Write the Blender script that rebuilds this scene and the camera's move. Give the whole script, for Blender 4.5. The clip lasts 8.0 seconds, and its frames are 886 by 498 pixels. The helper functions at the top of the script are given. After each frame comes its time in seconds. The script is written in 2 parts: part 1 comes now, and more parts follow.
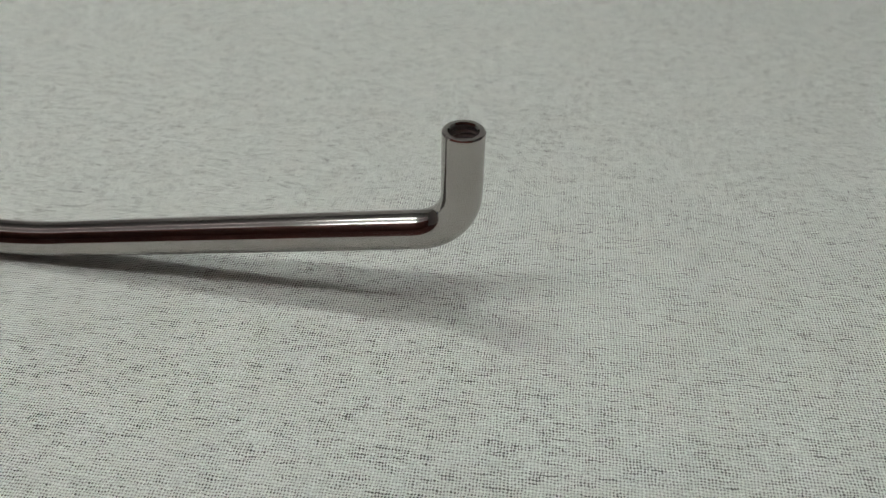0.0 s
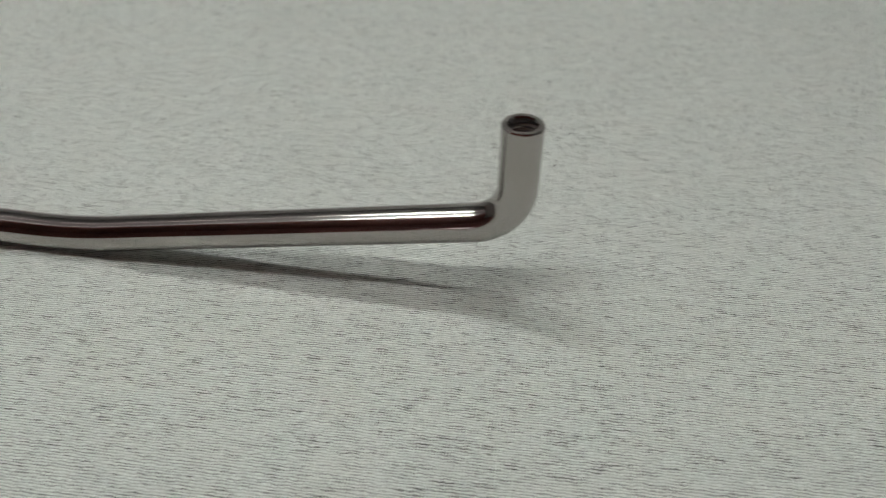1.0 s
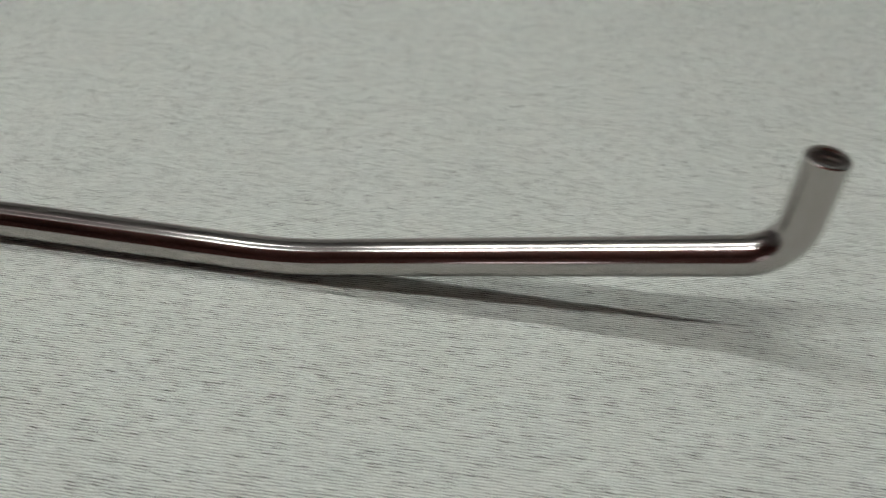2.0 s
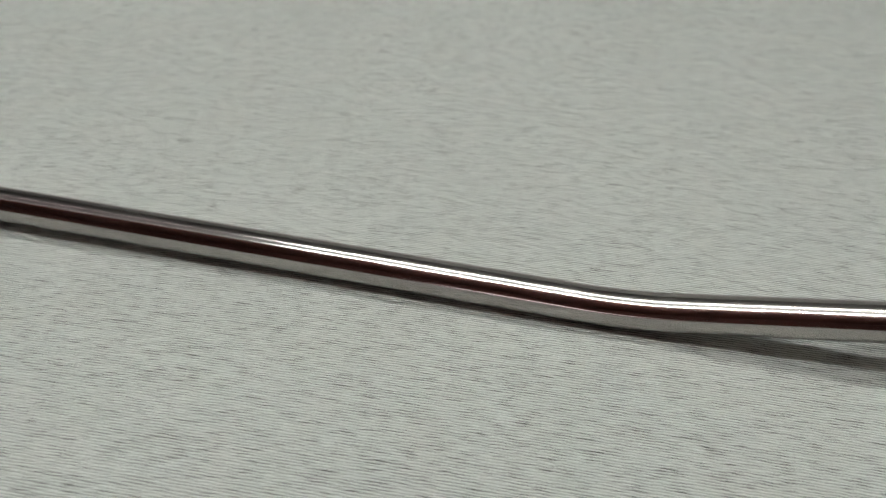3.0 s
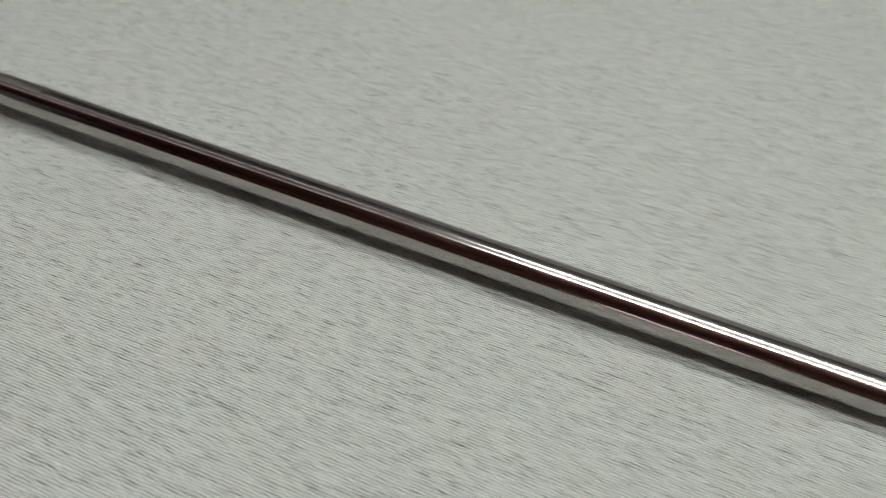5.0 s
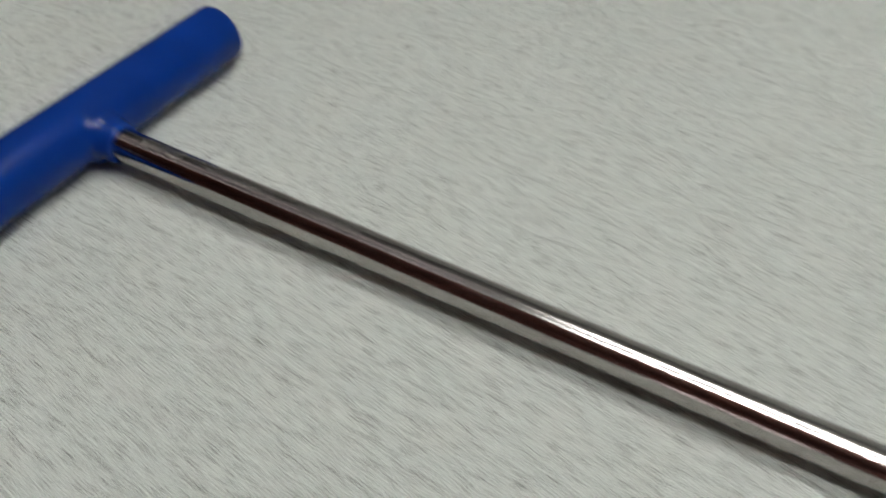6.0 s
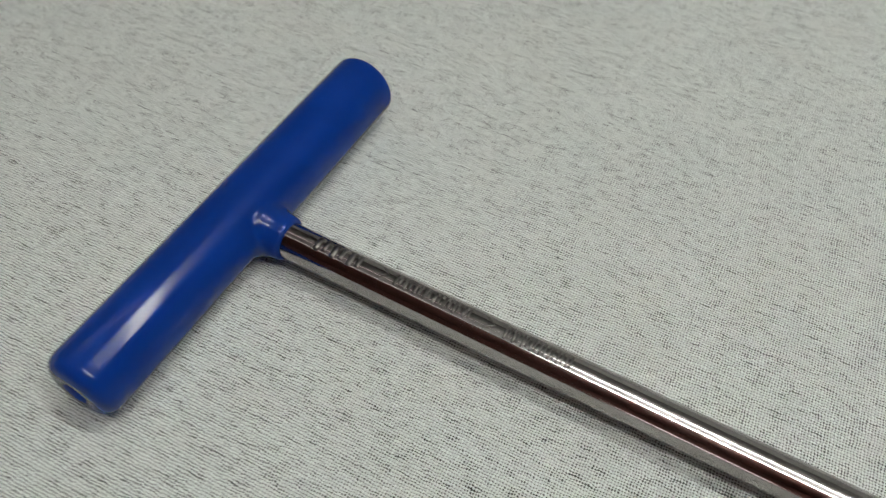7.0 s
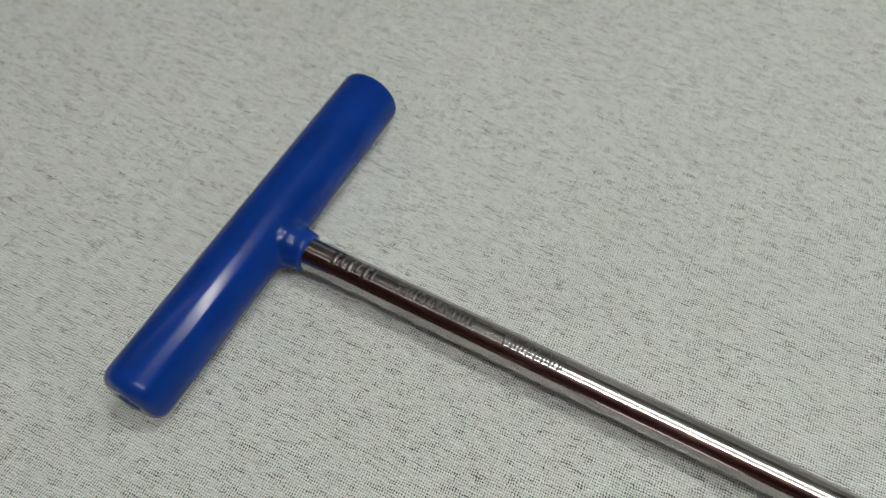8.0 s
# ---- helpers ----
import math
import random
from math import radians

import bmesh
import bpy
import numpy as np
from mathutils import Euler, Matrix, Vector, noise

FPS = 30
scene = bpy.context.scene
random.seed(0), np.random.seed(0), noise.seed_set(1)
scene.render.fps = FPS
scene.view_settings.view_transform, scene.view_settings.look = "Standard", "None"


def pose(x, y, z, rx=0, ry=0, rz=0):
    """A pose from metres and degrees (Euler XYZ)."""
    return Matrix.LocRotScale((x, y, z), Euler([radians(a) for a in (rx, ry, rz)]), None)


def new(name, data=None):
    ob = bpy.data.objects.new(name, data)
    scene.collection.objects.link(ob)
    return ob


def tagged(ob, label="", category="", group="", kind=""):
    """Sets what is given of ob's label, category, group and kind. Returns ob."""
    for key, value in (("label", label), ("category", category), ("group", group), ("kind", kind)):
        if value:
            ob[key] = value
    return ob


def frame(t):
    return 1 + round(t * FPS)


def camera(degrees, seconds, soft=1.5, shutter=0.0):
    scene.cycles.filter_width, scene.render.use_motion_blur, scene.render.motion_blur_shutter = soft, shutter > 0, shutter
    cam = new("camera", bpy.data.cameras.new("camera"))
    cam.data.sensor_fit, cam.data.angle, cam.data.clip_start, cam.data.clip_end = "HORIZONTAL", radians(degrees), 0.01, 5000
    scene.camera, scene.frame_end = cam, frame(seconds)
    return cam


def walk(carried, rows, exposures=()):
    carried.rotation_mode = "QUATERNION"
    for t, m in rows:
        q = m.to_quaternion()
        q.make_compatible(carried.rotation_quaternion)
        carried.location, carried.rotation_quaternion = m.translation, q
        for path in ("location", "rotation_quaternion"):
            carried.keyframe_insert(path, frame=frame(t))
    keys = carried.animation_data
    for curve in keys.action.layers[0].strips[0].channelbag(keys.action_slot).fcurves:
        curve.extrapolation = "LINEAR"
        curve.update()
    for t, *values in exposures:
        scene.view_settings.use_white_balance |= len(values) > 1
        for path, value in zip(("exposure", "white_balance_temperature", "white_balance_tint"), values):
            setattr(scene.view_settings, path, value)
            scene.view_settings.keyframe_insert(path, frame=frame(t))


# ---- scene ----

# ---------------------------------------------------------------- camera
# seconds, eye x, y, z in metres, yaw, pitch and roll in degrees
PATH = [
(0, 0.1499, -0.1512, 0.1439, 11.21, -39.09, -0.71),
(0.5, 0.1475, -0.1529, 0.1424, 11.41, -39.06, -0.88),
(1, 0.1374, -0.1559, 0.144, 11.37, -39.16, -0.92),
(1.2, 0.1284, -0.1573, 0.1449, 11.66, -39.01, -1.1),
(2.3, 0.0438, -0.1505, 0.1447, 9.33, -40.2, 1.3),
(2.5, 0.0283, -0.1497, 0.1441, 10.16, -39.39, 1.08),
(3, -0.0153, -0.1503, 0.1479, 12.54, -40.62, 0.72),
(3.5, -0.0538, -0.1505, 0.1526, 14.9, -42.1, 1.68),
(4, -0.0942, -0.1549, 0.1526, 18.39, -41.96, 1.64),
(4.2, -0.1118, -0.1553, 0.1539, 19.66, -42.06, 1.79),
(5.3, -0.2155, -0.1343, 0.1518, 24.46, -44.86, 2.12),
(5.5, -0.234, -0.1305, 0.1526, 26.14, -45.45, 1.13),
(6, -0.2984, -0.1194, 0.1605, 26.64, -46.51, 2.13),
(6.5, -0.3455, -0.1046, 0.1651, 26.25, -48.2, 2.59),
(7, -0.3706, -0.0945, 0.1819, 26.7, -54.05, 2.05),
(7.5, -0.3745, -0.0878, 0.2009, 26.73, -57.34, 1.18),
(8, -0.376, -0.088, 0.2148, 26.45, -59.65, 1.18),
]
cam = camera(58.07, 8.0, soft=1.0, shutter=0.7)
cam.data.dof.use_dof = True
cam.data.dof.focus_distance = 0.196
cam.data.dof.aperture_fstop = 18.5
walk(cam, [(t, pose(x, y, z, 90 + p, 0, w) @ pose(0, 0, 0, 0, 0, r)) for t, x, y, z, w, p, r in PATH],
     exposures=[(0, 0.17), (2.5, 0.15), (4.0, 0.16), (5.4, 0.24), (6.5, 0.34), (8.0, 0.30)])

# ---------------------------------------------------------------- light
world = bpy.data.worlds.new("world")
scene.world = world
world.use_nodes = True
world.node_tree.nodes["Background"].inputs["Color"].default_value = (0.5, 0.52, 0.5, 1)
world.node_tree.nodes["Background"].inputs["Strength"].default_value = 0.02

# a twin-tube lamp over the cloth: distance from the shaft, elevation of each tube seen from the shaft
LAMP_D, LAMP_X, LAMP_LEN, LAMP_R = 1.00, -0.105, 0.78, 0.020
TUBES = (78.0, 103.0)
LAMP_GLOW = 32.2
LAMP_COLOUR = (0.98, 1.0, 0.965)


def tube_place(elev):
    a = radians(elev)
    return Vector((LAMP_X, -math.cos(a) * LAMP_D, math.sin(a) * LAMP_D + 0.008))


# ---------------------------------------------------------------- materials
def material(name):
    m = bpy.data.materials.new(name)
    m.use_nodes = True
    t = m.node_tree
    return m, t, t.nodes["Principled BSDF"]


def node(t, kind, **values):
    n = t.nodes.new(kind)
    for k, v in values.items():
        n.inputs[k.replace("_", " ")].default_value = v
    return n


def sock(t, to, value):
    if isinstance(value, (int, float)):
        to.default_value = value
    else:
        t.links.new(value, to)


def calc(t, op, a, b=None, c=None, clamp=False):
    n = t.nodes.new("ShaderNodeMath")
    n.operation, n.use_clamp = op, clamp
    sock(t, n.inputs[0], a)
    if b is not None:
        sock(t, n.inputs[1], b)
    if c is not None:
        sock(t, n.inputs[2], c)
    return n.outputs[0]


def remap(t, value, a, b, c=0.0, d=1.0):
    n = t.nodes.new("ShaderNodeMapRange")
    n.interpolation_type = "SMOOTHSTEP"
    sock(t, n.inputs["Value"], value)
    for k, v in (("From Min", a), ("From Max", b), ("To Min", c), ("To Max", d)):
        sock(t, n.inputs[k], v)
    return n.outputs[0]


def mapped(t, source, scale, rot=0.0):
    n = t.nodes.new("ShaderNodeMapping")
    n.inputs["Scale"].default_value = scale
    n.inputs["Rotation"].default_value = (0, 0, radians(rot))
    t.links.new(source, n.inputs["Vector"])
    return n.outputs["Vector"]


def grain(t, vector, scale, detail=2.0, rough=0.5):
    n = node(t, "ShaderNodeTexNoise", Scale=scale, Detail=detail, Roughness=rough)
    t.links.new(vector, n.inputs["Vector"])
    return n.outputs["Fac"]


def blend(t, fac, a, b):
    n = t.nodes.new("ShaderNodeMix")
    n.data_type = "RGBA"
    sock(t, n.inputs["Factor"], fac)
    for s, v in ((n.inputs[6], a), (n.inputs[7], b)):
        if isinstance(v, tuple):
            s.default_value = (*v, 1)
        else:
            t.links.new(v, s)
    return n.outputs[2]


def bump(t, bsdf, height, distance, strength=1.0):
    n = node(t, "ShaderNodeBump", Distance=distance, Strength=strength)
    t.links.new(height, n.inputs["Height"])
    t.links.new(n.outputs["Normal"], bsdf.inputs["Normal"])


WARP, WEFT = 0.00073, 0.00075     # thread pitch along and across the shaft


def weave_material():
    m, t, b = material("linen_weave")
    co = t.nodes.new("ShaderNodeTexCoord").outputs["Object"]
    turned = mapped(t, co, (1, 1, 1), -2.5)
    # uneven threads: the weave wanders slightly
    wob = t.nodes.new("ShaderNodeSeparateColor")
    wn = node(t, "ShaderNodeTexNoise", Scale=70.0, Detail=3.0)
    t.links.new(turned, wn.inputs["Vector"])
    t.links.new(wn.outputs["Color"], wob.inputs["Color"])
    xyz = t.nodes.new("ShaderNodeSeparateXYZ")
    t.links.new(turned, xyz.inputs[0])
    u = calc(t, "ADD", calc(t, "DIVIDE", xyz.outputs[0], WARP), calc(t, "MULTIPLY", wob.outputs[0], 1.3))
    fine = node(t, "ShaderNodeTexNoise", Scale=420.0, Detail=2.0)
    t.links.new(turned, fine.inputs["Vector"])
    jit = calc(t, "MULTIPLY", calc(t, "SUBTRACT", fine.outputs["Fac"], 0.5), 1.1)
    u = calc(t, "ADD", u, jit)
    v = calc(t, "ADD", calc(t, "DIVIDE", xyz.outputs[1], WEFT), calc(t, "MULTIPLY", wob.outputs[1], 0.5))
    v = calc(t, "SUBTRACT", v, jit)

    def vec(x, y):
        n = t.nodes.new("ShaderNodeCombineXYZ")
        sock(t, n.inputs[0], x)
        sock(t, n.inputs[1], y)
        return n.outputs[0]

    def chance(x, y, seed):
        n = t.nodes.new("ShaderNodeTexWhiteNoise")
        n.noise_dimensions = "3D"
        c = t.nodes.new("ShaderNodeCombineXYZ")
        sock(t, c.inputs[0], x)
        sock(t, c.inputs[1], y)
        c.inputs[2].default_value = seed
        t.links.new(c.outputs[0], n.inputs["Vector"])
        return n.outputs["Value"]

    # 0 in the gap between threads, 1 on a thread's crown
    gu = calc(t, "ABSOLUTE", calc(t, "SINE", calc(t, "MULTIPLY", u, math.pi)))
    iu, iv = calc(t, "FLOOR", u), calc(t, "FLOOR", v)
    hu, hv = calc(t, "ROUND", u), calc(t, "ROUND", v)
    # each weft gap wanders on its own and steps up and down from crossing to crossing
    sway = calc(t, "MULTIPLY", calc(t, "SUBTRACT", grain(t, vec(calc(t, "MULTIPLY", u, 0.30), calc(t, "MULTIPLY", hv, 9.7)), 1.0, 2.0), 0.5), 0.55)
    step = calc(t, "MULTIPLY", calc(t, "SUBTRACT", chance(hu, hv, 7.0), 0.5), 0.22)
    vs = calc(t, "ADD", calc(t, "ADD", v, sway), step)
    gv = calc(t, "ABSOLUTE", calc(t, "SINE", calc(t, "MULTIPLY", vs, math.pi)))
    over = calc(t, "FLOORED_MODULO", calc(t, "ADD", iu, iv), 2.0)
    under = calc(t, "SUBTRACT", 1.0, over)
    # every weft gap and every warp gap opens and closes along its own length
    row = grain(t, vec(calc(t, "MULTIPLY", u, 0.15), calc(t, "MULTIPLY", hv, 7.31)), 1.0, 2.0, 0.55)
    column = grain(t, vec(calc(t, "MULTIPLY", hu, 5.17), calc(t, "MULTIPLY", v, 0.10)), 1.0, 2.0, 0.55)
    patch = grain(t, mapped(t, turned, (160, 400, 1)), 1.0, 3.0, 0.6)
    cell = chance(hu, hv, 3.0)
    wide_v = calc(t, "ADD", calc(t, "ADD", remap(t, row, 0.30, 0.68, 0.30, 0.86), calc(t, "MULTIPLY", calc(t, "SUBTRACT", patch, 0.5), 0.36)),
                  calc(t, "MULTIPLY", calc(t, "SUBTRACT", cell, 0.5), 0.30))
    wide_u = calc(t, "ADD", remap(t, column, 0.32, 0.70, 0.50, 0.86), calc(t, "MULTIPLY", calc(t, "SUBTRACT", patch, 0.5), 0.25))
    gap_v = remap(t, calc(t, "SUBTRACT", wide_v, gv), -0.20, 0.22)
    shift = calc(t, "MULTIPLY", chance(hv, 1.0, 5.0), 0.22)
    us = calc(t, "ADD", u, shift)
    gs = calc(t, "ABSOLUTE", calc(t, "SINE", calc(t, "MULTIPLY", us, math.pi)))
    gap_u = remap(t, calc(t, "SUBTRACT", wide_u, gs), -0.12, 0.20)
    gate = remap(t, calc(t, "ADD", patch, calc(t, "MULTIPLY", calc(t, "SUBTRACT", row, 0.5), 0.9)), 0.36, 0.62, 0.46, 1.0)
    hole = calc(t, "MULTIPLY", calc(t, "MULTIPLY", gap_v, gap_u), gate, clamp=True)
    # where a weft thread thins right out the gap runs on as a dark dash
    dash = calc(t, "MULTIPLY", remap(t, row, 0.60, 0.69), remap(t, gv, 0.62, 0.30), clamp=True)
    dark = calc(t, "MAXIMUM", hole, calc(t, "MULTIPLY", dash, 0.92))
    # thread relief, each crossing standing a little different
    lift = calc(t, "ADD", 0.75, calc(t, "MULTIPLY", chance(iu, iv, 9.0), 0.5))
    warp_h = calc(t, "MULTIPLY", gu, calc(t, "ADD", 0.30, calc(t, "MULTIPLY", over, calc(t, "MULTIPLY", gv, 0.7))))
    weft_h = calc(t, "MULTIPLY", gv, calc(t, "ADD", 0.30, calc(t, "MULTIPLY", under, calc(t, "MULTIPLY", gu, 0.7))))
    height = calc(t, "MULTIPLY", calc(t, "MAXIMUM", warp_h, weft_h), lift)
    # yarn colour: grey-white flax with pale green and warm fibres
    yarn = grain(t, vec(calc(t, "MULTIPLY", u, 0.16), calc(t, "MULTIPLY", iv, 3.7)), 1.0, 3.0)
    end = grain(t, vec(calc(t, "MULTIPLY", iu, 4.9), calc(t, "MULTIPLY", v, 0.16)), 1.0, 3.0)
    both = calc(t, "ADD", calc(t, "MULTIPLY", calc(t, "MULTIPLY", yarn, under), 1.0), calc(t, "MULTIPLY", end, over))
    tone = grain(t, turned, 60.0, 3.0)
    col = blend(t, remap(t, both, 0.28, 0.72), CLOTH_A, CLOTH_B)
    col = blend(t, calc(t, "MULTIPLY", remap(t, tone, 0.40, 0.68), 0.45), col, CLOTH_C)
    # shade between the threads put into the colour: darker where the relief is low
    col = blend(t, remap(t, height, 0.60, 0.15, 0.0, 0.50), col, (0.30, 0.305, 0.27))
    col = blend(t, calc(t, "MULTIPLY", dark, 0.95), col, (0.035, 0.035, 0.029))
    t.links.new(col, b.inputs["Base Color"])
    b.inputs["Roughness"].default_value = 0.9
    b.inputs["Specular IOR Level"].default_value = 0.15
    b.inputs["Sheen Weight"].default_value = 0.30
    fuzz = grain(t, turned, 5200.0, 2.0)
    total = calc(t, "SUBTRACT", calc(t, "ADD", height, calc(t, "MULTIPLY", fuzz, 0.30)), calc(t, "MULTIPLY", dark, 0.5))
    bump(t, b, total, 0.00028, 0.9)
    return m


CLOTH_A, CLOTH_B, CLOTH_C = (0.69, 0.72, 0.685), (0.875, 0.91, 0.87), (0.80, 0.81, 0.765)


def steel_material():
    m, t, b = material("polished_steel")
    co = t.nodes.new("ShaderNodeTexCoord").outputs["Object"]
    smear = grain(t, mapped(t, co, (40, 160, 160)), 1.0, 3.0)
    b.inputs["Metallic"].default_value = 1.0
    t.links.new(blend(t, smear, (0.415, 0.385, 0.37), (0.46, 0.43, 0.415)), b.inputs["Base Color"])
    t.links.new(remap(t, smear, 0.3, 0.75, 0.10, 0.16), b.inputs["Roughness"])
    wave = grain(t, mapped(t, co, (25, 400, 400)), 1.0, 2.0)
    bump(t, b, wave, 0.00002, 0.35)
    return m


def dull_steel_material():
    m, t, b = material("engraved_steel")
    co = t.nodes.new("ShaderNodeTexCoord").outputs["Object"]
    n = grain(t, co, 3000.0, 2.0)
    b.inputs["Metallic"].default_value = 1.0
    t.links.new(blend(t, n, (0.17, 0.155, 0.145), (0.27, 0.25, 0.235)), b.inputs["Base Color"])
    b.inputs["Roughness"].default_value = 0.42
    return m


def thread_material():
    m, t, b = material("cut_thread_steel")
    co = t.nodes.new("ShaderNodeTexCoord").outputs["Object"]
    n = grain(t, co, 1500.0, 2.0)
    b.inputs["Metallic"].default_value = 1.0
    t.links.new(blend(t, n, (0.20, 0.18, 0.17), (0.30, 0.28, 0.26)), b.inputs["Base Color"])
    b.inputs["Roughness"].default_value = 0.28
    return m


def vinyl_material():
    m, t, b = material("blue_vinyl")
    co = t.nodes.new("ShaderNodeTexCoord").outputs["Object"]
    n = grain(t, co, 60.0, 3.0)
    t.links.new(blend(t, remap(t, n, 0.3, 0.7), (0.003, 0.029, 0.210), (0.004, 0.035, 0.245)), b.inputs["Base Color"])
    t.links.new(remap(t, grain(t, co, 220.0, 3.0), 0.3, 0.7, 0.09, 0.13), b.inputs["Roughness"])
    b.inputs["Specular IOR Level"].default_value = 0.26
    fine = grain(t, co, 160.0, 3.0)
    bump(t, b, fine, 0.00010, 0.09)
    return m


def plain_material(name, a, c, rough, scale, relief=0.0):
    m, t, b = material(name)
    co = t.nodes.new("ShaderNodeTexCoord").outputs["Object"]
    n = grain(t, co, scale, 4.0)
    t.links.new(blend(t, remap(t, n, 0.3, 0.7), a, c), b.inputs["Base Color"])
    b.inputs["Roughness"].default_value = rough
    if relief:
        bump(t, b, n, relief, 0.5)
    return m


def glow_material(name, colour, strength, middle=0.0, length=0.0):
    m, t, b = material(name)
    b.inputs["Base Color"].default_value = (0.8, 0.8, 0.8, 1)
    b.inputs["Emission Color"].default_value = (*colour, 1)
    b.inputs["Emission Strength"].default_value = strength
    if length:
        # a tube is dimmer towards its ends
        xyz = t.nodes.new("ShaderNodeSeparateXYZ")
        t.links.new(t.nodes.new("ShaderNodeTexCoord").outputs["Object"], xyz.inputs[0])
        off = calc(t, "ABSOLUTE", calc(t, "SUBTRACT", xyz.outputs[0], middle))
        glow = remap(t, off, length / 2 - 0.14, length / 2 + 0.01, strength, strength * 0.02)
        t.links.new(glow, b.inputs["Emission Strength"])
    return m


TUBE_GLOW = glow_material("tube_glow", LAMP_COLOUR, LAMP_GLOW, LAMP_X, LAMP_LEN)
WORN_GLOW = glow_material("worn_tube_glow", (1.0, 0.84, 0.86), 1.7)
STRIP_GLOW = glow_material("strip_glow", (1.0, 0.84, 0.86), 2.2)
LINEN = weave_material()
STEEL = steel_material()
ENGRAVED = dull_steel_material()
THREAD = thread_material()
VINYL = vinyl_material()
OPERATOR_BROWN_WALL = plain_material("operator_brown_wall", (0.17, 0.062, 0.050), (0.21, 0.08, 0.064), 0.8, 6.0, 0.002)
GREY_WALL = plain_material("grey_wall", (0.62, 0.63, 0.61), (0.70, 0.71, 0.69), 0.85, 5.0, 0.002)
GREY_CEILING = plain_material("grey_ceiling", (0.36, 0.36, 0.35), (0.42, 0.42, 0.41), 0.9, 3.0, 0.001)
OPERATOR_BROWN_CEILING = plain_material("operator_brown_ceiling", (0.20, 0.075, 0.058), (0.25, 0.095, 0.074), 0.9, 4.0, 0.002)
FLOOR_MAT = plain_material("dark_floor", (0.05, 0.035, 0.03), (0.08, 0.055, 0.045), 0.5, 8.0, 0.001)
TABLE_WOOD = plain_material("table_wood", (0.12, 0.06, 0.035), (0.18, 0.09, 0.055), 0.45, 30.0, 0.0005)
LAMP_METAL = plain_material("white_lamp_parts", (0.76, 0.755, 0.74), (0.82, 0.815, 0.80), 0.5, 40.0)


# ---------------------------------------------------------------- mesh helpers
def part(name, bm, mat, parent=None, label="", smooth=True):
    me = bpy.data.meshes.new(name)
    bmesh.ops.recalc_face_normals(bm, faces=bm.faces)
    bm.to_mesh(me)
    bm.free()
    me.materials.append(mat)
    for p in me.polygons:
        p.use_smooth = smooth
    ob = new(name, me)
    if parent:
        ob.parent = parent
    if label:
        ob["label"] = label
    return ob


def box(lo, hi, bevel=0.0):
    bm = bmesh.new()
    bmesh.ops.create_cube(bm, size=1)
    for v in bm.verts:
        v.co = Vector([l + (h - l) * (c + 0.5) for l, h, c in zip(lo, hi, v.co)])
    if bevel:
        bmesh.ops.bevel(bm, geom=bm.edges[:], offset=bevel, segments=3, affect="EDGES")
    return bm


def bridge(bm, rings, close=False):
    for a, b in zip(rings, rings[1:]):
        n = len(a)
        for i in range(n):
            bm.faces.new((a[i], a[(i + 1) % n], b[(i + 1) % n], b[i]))


def lathe(bm, origin, axis, profile, sides=64, cap0=False, cap1=False):
    """Rings round an axis; profile rows are (distance along the axis, radius)."""
    axis = Vector(axis).normalized()
    side = axis.orthogonal().normalized()
    other = axis.cross(side)
    rings = []
    for s, r in profile:
        c = Vector(origin) + axis * s
        rings.append([bm.verts.new(c + (side * math.cos(a) + other * math.sin(a)) * r)
                      for a in (math.tau * i / sides for i in range(sides))])
    bridge(bm, rings)
    if cap0:
        bm.faces.new(rings[0][::-1])
    if cap1:
        bm.faces.new(rings[-1])
    return rings


def arc_path(points, radii, step=0.0012):
    """Straight runs between the points, with each inner corner rounded to a bend radius."""
    out = [points[0]]
    for i in range(1, len(points) - 1):
        p, a, b = points[i], (points[i - 1] - points[i]).normalized(), (points[i + 1] - points[i]).normalized()
        turn = math.pi - a.angle(b)
        cut = radii[i - 1] * math.tan(turn / 2)
        centre = p + (a + b).normalized() * (radii[i - 1] / math.cos(turn / 2))
        p0, p1 = p + a * cut, p + b * cut
        v0, v1 = p0 - centre, p1 - centre
        n = max(6, int(radii[i - 1] * turn / step))
        for k in range(n + 1):
            w = k / n
            d = (v0 * math.sin((1 - w) * turn) + v1 * math.sin(w * turn)) / math.sin(turn)
            out.append(centre + d)
    out.append(points[-1])
    return out


def refine(path, most):
    out = [path[0]]
    for a, b in zip(path, path[1:]):
        n = max(1, math.ceil((b - a).length / most))
        out += [a.lerp(b, k / n) for k in range(1, n + 1)]
    return out


# ---------------------------------------------------------------- setting
cloth_bm = bmesh.new()
NX, NY = 90, 60
X0, X1, Y0, Y1 = -1.15, 0.85, -0.62, 0.98
grid = [[cloth_bm.verts.new((X0 + (X1 - X0) * i / NX, Y0 + (Y1 - Y0) * j / NY, 0)) for i in range(NX + 1)] for j in range(NY + 1)]
for j in range(NY):
    for i in range(NX):
        cloth_bm.faces.new((grid[j][i], grid[j][i + 1], grid[j + 1][i + 1], grid[j + 1][i]))
edge = [e for e in cloth_bm.edges if e.is_boundary]
low = bmesh.ops.extrude_edge_only(cloth_bm, edges=edge)["geom"]
for v in (g for g in low if isinstance(g, bmesh.types.BMVert)):
    v.co.z = -0.16
    v.co.x += 0.012 * (1 if v.co.x > -0.15 else -1) * (0.6 + 0.4 * math.sin(v.co.y * 37))
    v.co.y += 0.012 * (1 if v.co.y > 0.18 else -1) * (0.6 + 0.4 * math.sin(v.co.x * 41))
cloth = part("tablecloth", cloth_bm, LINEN)
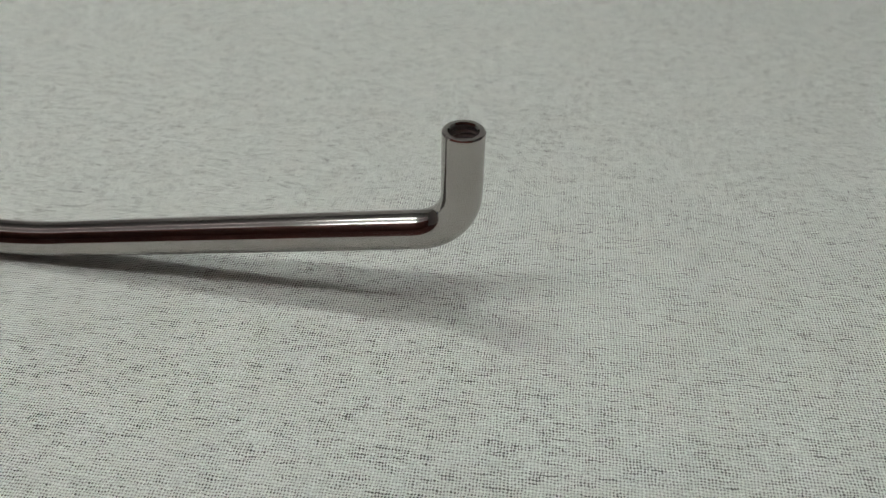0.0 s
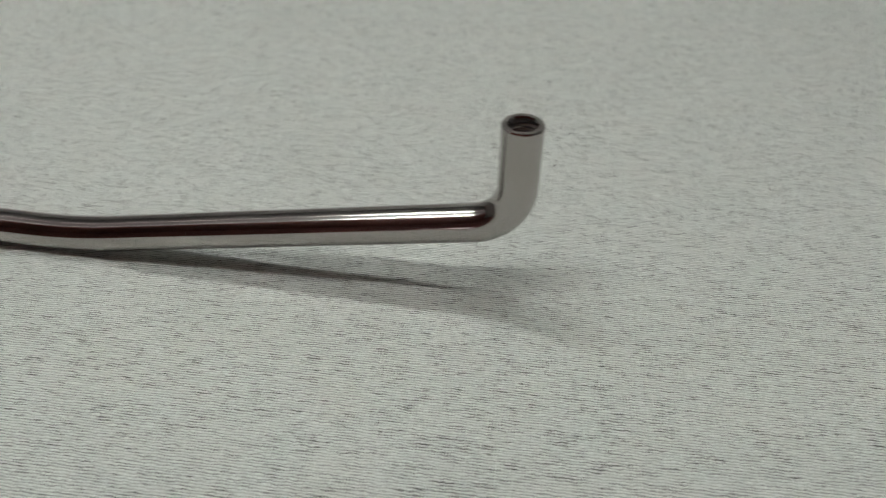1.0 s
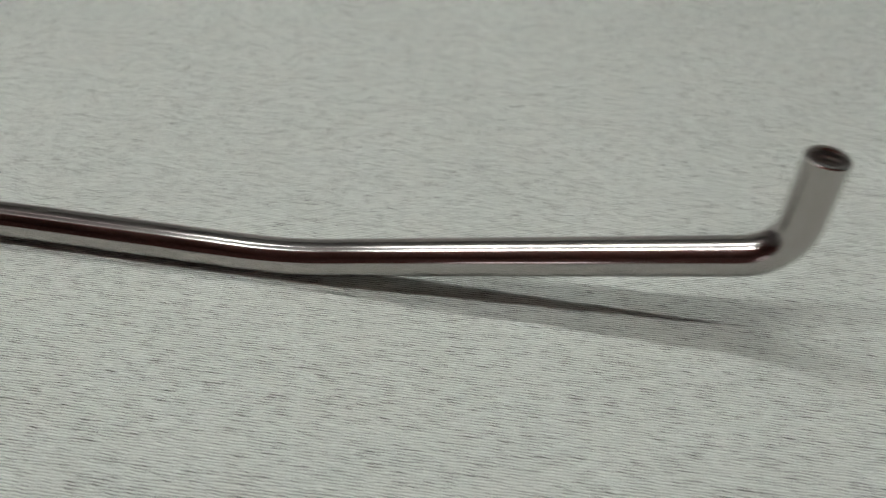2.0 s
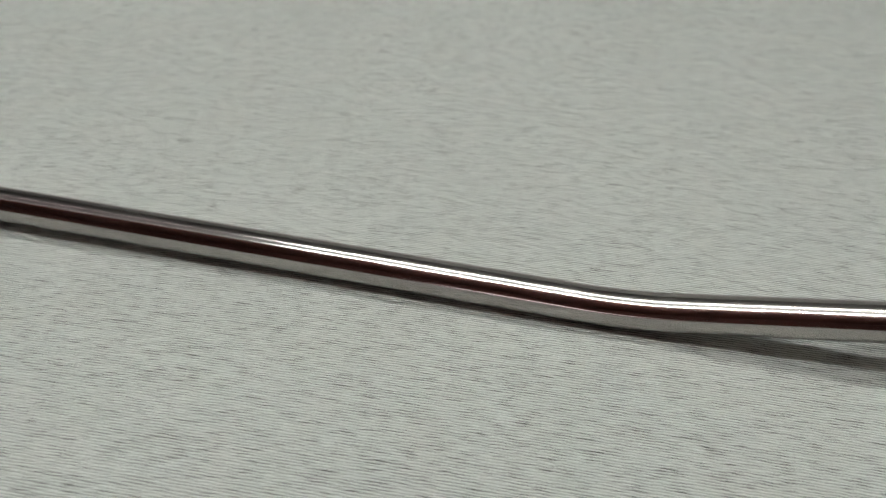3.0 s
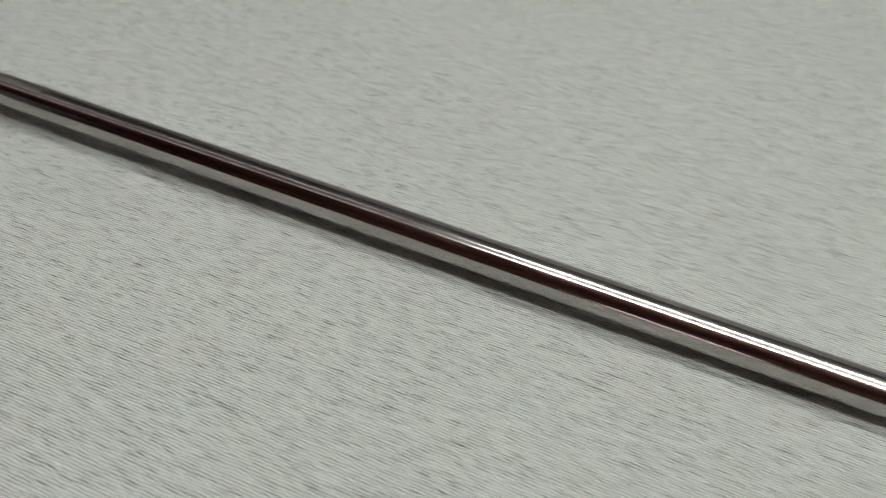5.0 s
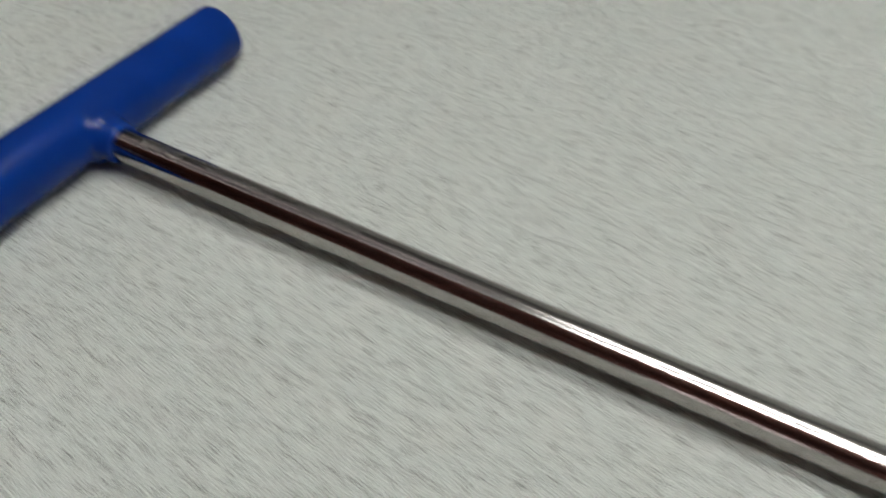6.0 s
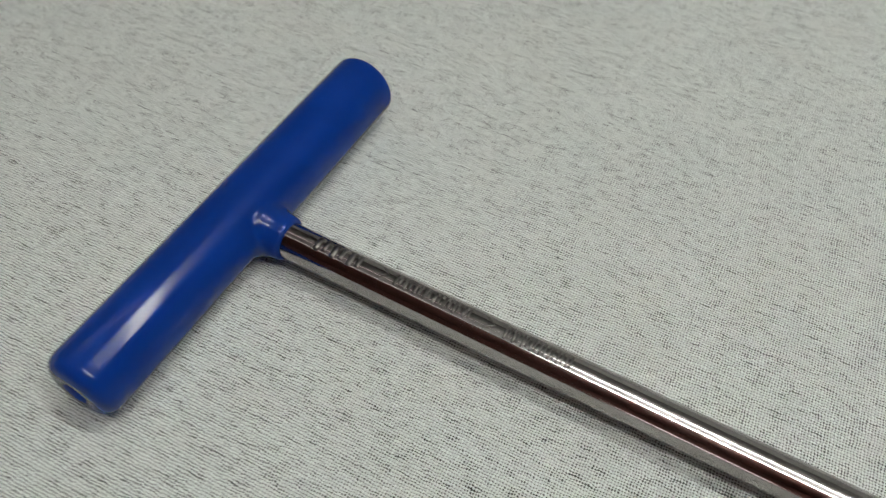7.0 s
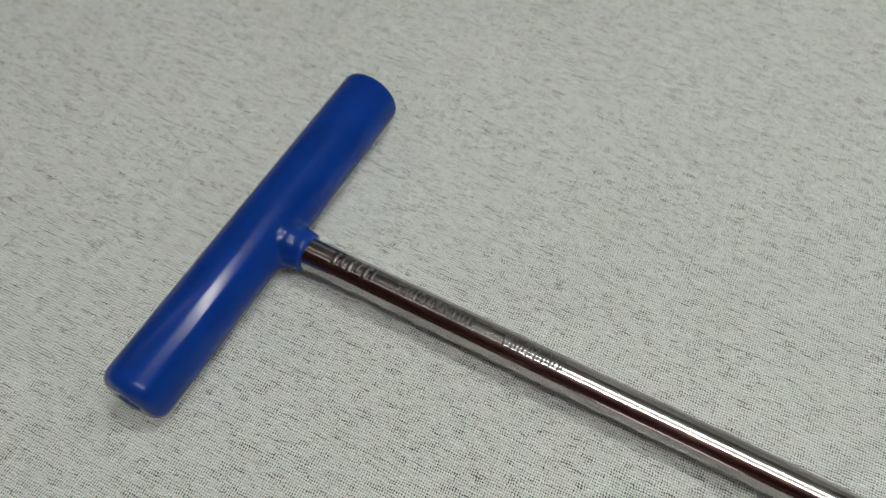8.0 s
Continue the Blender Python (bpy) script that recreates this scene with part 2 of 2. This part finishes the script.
tagged(cloth, "pale grey-green slubby linen cloth spread flat over a table", "tablecloth", kind="structure")

table = new("table")
tagged(table, "dark brown wooden table hidden under the linen cloth", "table", kind="thing")
part("tabletop", box((X0 + 0.004, Y0 + 0.004, -0.034), (X1 - 0.004, Y1 - 0.004, -0.004), 0.002), TABLE_WOOD, table)
for x in (X0 + 0.06, X1 - 0.12):
    for y in (Y0 + 0.06, Y1 - 0.12):
        part("leg", box((x, y, -0.95), (x + 0.06, y + 0.06, -0.034), 0.004), TABLE_WOOD, table)

RX0, RX1, RY0, RY1, RZ0, RZ1 = -2.2, 2.0, -1.9, 1.5, -0.95, 1.09
LOW_Z, LOW_Y = 1.056, -0.30      # the grey ceiling over the bench, and the edge where the added brown part takes over
# ceiling_2 and wall_south are unseen; their brown stands in for the operator mirrored in the steel
for name, lo, hi, mat, label in (
    ("floor", (RX0, RY0, RZ0 - 0.1), (RX1, RY1, RZ0), FLOOR_MAT, "dark brown floor of the unlit room"),
    ("ceiling_1", (RX0, LOW_Y, LOW_Z), (RX1, RY1, RZ1 + 0.1), GREY_CEILING, "plain grey painted ceiling over the cloth"),
    ("ceiling_2", (RX0, RY0, RZ1), (RX1, LOW_Y, RZ1 + 0.1), OPERATOR_BROWN_CEILING, "unseen red-brown ceiling part added for the operator's dark reflection in the steel"),
    ("wall_south", (RX0, RY0 - 0.1, RZ0), (RX1, RY0, RZ1), OPERATOR_BROWN_WALL, "unseen wall, coloured dark red-brown for the operator's reflection in the steel"),
    ("wall_north", (RX0, RY1, RZ0), (RX1, RY1 + 0.1, LOW_Z), GREY_WALL, "plain grey painted wall of the room"),
    ("wall_west", (RX0 - 0.1, RY0, RZ0), (RX0, RY1, RZ1), GREY_WALL, "plain grey painted wall of the room"),
    ("wall_east", (RX1, RY0, RZ0), (RX1 + 0.1, RY1, RZ1), GREY_WALL, "plain grey painted wall of the room"),
):
    tagged(part(name, box(lo, hi), mat, smooth=False), label, name.split("_")[0], kind="structure")

wall_lamp = new("wall_lamp")
tagged(wall_lamp, "low pinkish-white light strip on the brown wall", "lamp")
part("housing", box((-0.34, RY0 - 0.002, 0.075), (0.07, RY0 + 0.03, 0.215), 0.004), LAMP_METAL, wall_lamp)
part("diffuser", box((-0.325, RY0 + 0.0302, 0.09), (0.055, RY0 + 0.04, 0.20), 0.003), STRIP_GLOW, wall_lamp, "glowing pinkish-white diffuser")

# ---------------------------------------------------------------- twin-tube lamp
def tube_pair(middle, length, radius, glow, label, tube_label):
    lamp = new("ceiling_lamp")
    tagged(lamp, label, "lamp", group="tube lamps under the low ceiling")
    for elev in TUBES:
        at = tube_place(elev)
        lo, hi = middle - length / 2, middle + length / 2
        bm = bmesh.new()
        lathe(bm, (lo, at.y, at.z), (1, 0, 0), ((0, radius), (length, radius)), 24, True, True)
        part("tube", bm, glow, lamp, tube_label)
        for x, way in ((lo, -1), (hi, 1)):
            bm = bmesh.new()
            lathe(bm, (x, at.y, at.z), (way, 0, 0), ((0.0005, radius + 0.001), (0.018, radius + 0.001), (0.022, radius - 0.004), (0.025, 0.006)), 24, True, True)
            part("end_cap", bm, LAMP_METAL, lamp)
            xs = sorted((x + way * 0.004, x + way * 0.016))
            part("socket", box((xs[0], at.y - 0.012, at.z + 0.01), (xs[1], at.y + 0.012, LOW_Z + 0.002), 0.002), LAMP_METAL, lamp)


tube_pair(LAMP_X, LAMP_LEN, LAMP_R, TUBE_GLOW, "pair of bright white tubes on sockets under the ceiling", "glowing white glass tube")
tube_pair(-1.17, 1.16, 0.013, WORN_GLOW, "pair of thin worn tubes giving a dim pinkish light", "dim pinkish glass tube")

# ---------------------------------------------------------------- the tool
ROD = 0.005
SLOPE = 0.0088
KINK = Vector((0, 0, ROD))
ELBOW = Vector((0.1240, 0.0021, 0.0242))
TIP = Vector((0.1246, 0.0021, 0.0519))
HANDLE_X, HANDLE_YAW, HANDLE_R = -0.4796, 1.6, 0.0102
HANDLE_NEAR, HANDLE_FAR = -0.0618, 0.0615
MAIN = Vector((-1, 0, SLOPE)).normalized()

tool = new("t_handle_tool")
tagged(tool, "polished steel rod tool with blue T-handle lying on linen cloth", "hand tool")

# shaft: handle to kink to elbow to the open tip
start = KINK + MAIN * (-HANDLE_X - 0.002)
path = refine(arc_path([start, KINK, ELBOW, TIP], [0.16, 0.0126]), 0.012)
SIDES = 72
rim = 0.00035
bm = bmesh.new()
rings, up = [], Vector((0, 0, 1))
ref = Vector((0, 1, 0))
for i, p in enumerate(path):
    d = (path[min(i + 1, len(path) - 1)] - path[max(i - 1, 0)]).normalized()
    ref = (ref - d * ref.dot(d)).normalized()
    other = d.cross(ref)
    at = p - d * (rim if i == len(path) - 1 else 0)
    rings.append([bm.verts.new(at + (ref * math.cos(a) + other * math.sin(a)) * ROD) for a in (math.tau * k / SIDES for k in range(SIDES))])
tip_d = (TIP - ELBOW).normalized()
BORE = 0.0031
for s, r in ((-rim * 0.3, ROD - rim * 0.7), (0, ROD - rim), (0, BORE + 0.00055), (-0.0005, BORE + 0.0002)):
    c = TIP + tip_d * s
    rings.append([bm.verts.new(c + (ref * math.cos(a) + other * math.sin(a)) * r) for a in (math.tau * k / SIDES for k in range(SIDES))])
bridge(bm, rings)
bm.faces.new(rings[0][::-1])
shaft = part("shaft", bm, STEEL, tool, "polished bent steel rod")
shaft.data.set_sharp_from_angle(angle=radians(28))

# threaded bore in the tip
bm = bmesh.new()
PITCH, DEEP = 0.00125, 0.013
rows = int(DEEP / PITCH * 10)
rings = []
for j in range(rows + 1):
    s = -0.0005 - DEEP * j / rows
    ring = []
    for k in range(48):
        w = (s / PITCH + k / 48) % 1.0
        r = BORE + 0.0002 + 0.00055 * (1 - abs(2 * w - 1)) * min(1, j / 8)
        a = math.tau * k / 48
        ring.append(bm.verts.new(TIP + tip_d * s + (ref * math.cos(a) + other * math.sin(a)) * r))
    rings.append(ring)
bridge(bm, rings)
bm.faces.new(rings[-1])
part("threaded_bore", bm, THREAD, shaft, "screw thread cut inside the open tip")

# grip: dipped vinyl T-bar with a collar round the shaft
HAX = Vector((math.sin(radians(HANDLE_YAW)), math.cos(radians(HANDLE_YAW)), 0))
HC = Vector((HANDLE_X, 0, HANDLE_R))


def rounded(r, corner, n=7):
    return [(corner * (1 - math.cos(a)), r - corner * (1 - math.sin(a))) for a in (math.pi / 2 * k / n for k in range(n + 1))]


near = rounded(HANDLE_R, 0.0042)
far = rounded(HANDLE_R, 0.0022)
profile = [(0.0045, 0.0001), (0.0045, 0.0022), (0.0012, 0.0026), (0.0002, 0.0034)]
profile = [(HANDLE_NEAR + s, r) for s, r in profile] + [(HANDLE_NEAR + s, r) for s, r in near]
profile += [(HANDLE_FAR - s, r) for s, r in far[::-1]]
profile += [(HANDLE_FAR, 0.0001)]
bm = bmesh.new()
lathe(bm, HC, HAX, profile, 72, True, True)
collar_at = KINK + MAIN * (-HANDLE_X)
lathe(bm, collar_at, -MAIN, ((0, 0.0085), (0.0088, 0.0083), (0.0102, 0.0073), (0.0120, 0.0066), (0.0145, 0.0064), (0.0154, 0.0061), (0.0157, 0.0055), (0.0158, 0.0049)), 48, True, True)
grip = part("grip", bm, VINYL, tool, "glossy blue dipped vinyl T-shaped grip")
mod = grip.modifiers.new("skin", "REMESH")
mod.mode, mod.voxel_size, mod.use_smooth_shade = "VOXEL", 0.00055, True
mod = grip.modifiers.new("soften", "SMOOTH")
mod.factor, mod.iterations = 0.5, 10

# engraved marking along the crown of the shaft: plain bars for each sign
def mark(x0, x1, a0, a1, skew=0.0):
    """A thin raised-edge bar on the shaft from x0 to x1, between two angles round it (90 is the crown)."""
    bm = bmesh.new()
    n = 5
    top, base = [], []
    for x in (x0, x1):
        for rr, store in ((ROD + 0.00006, top), (ROD - 0.0004, base)):
            row = []
            for k in range(n + 1):
                a = radians(a0 + (a1 - a0) * k / n)
                c = KINK + MAIN * -(x + skew * k / n)
                row.append(bm.verts.new(c + Vector((0, -math.cos(a), math.sin(a))) * rr))
            store.append(row)
    for k in range(n):
        bm.faces.new((top[0][k], top[0][k + 1], top[1][k + 1], top[1][k]))
        for e in (0, 1):
            bm.faces.new((top[e][k], top[e][k + 1], base[e][k + 1], base[e][k]))
    for k in (0, n):
        bm.faces.new((top[0][k], top[1][k], base[1][k], base[0][k]))
    part("engraved_bar", bm, ENGRAVED, shaft)


def marks(x0, x1, count, a0, a1):
    step = (x1 - x0) / count
    for i in range(count):
        x = x0 + step * i
        mark(x, x + step * 0.30, a0, a1)
        mark(x + step * 0.48, x + step * 0.74, a0 + (a1 - a0) * 0.12, a1)


marks(-0.4552, -0.4402, 3, 66, 122)
for x in (-0.4362, -0.4064):
    mark(x, x + 0.0007, 74, 95, 0.0026)
    mark(x, x + 0.0007, 116, 95.5, 0.0026)

marks(-0.4315, -0.4093, 8, 74, 116)
marks(-0.4006, -0.3822, 8, 70, 116)
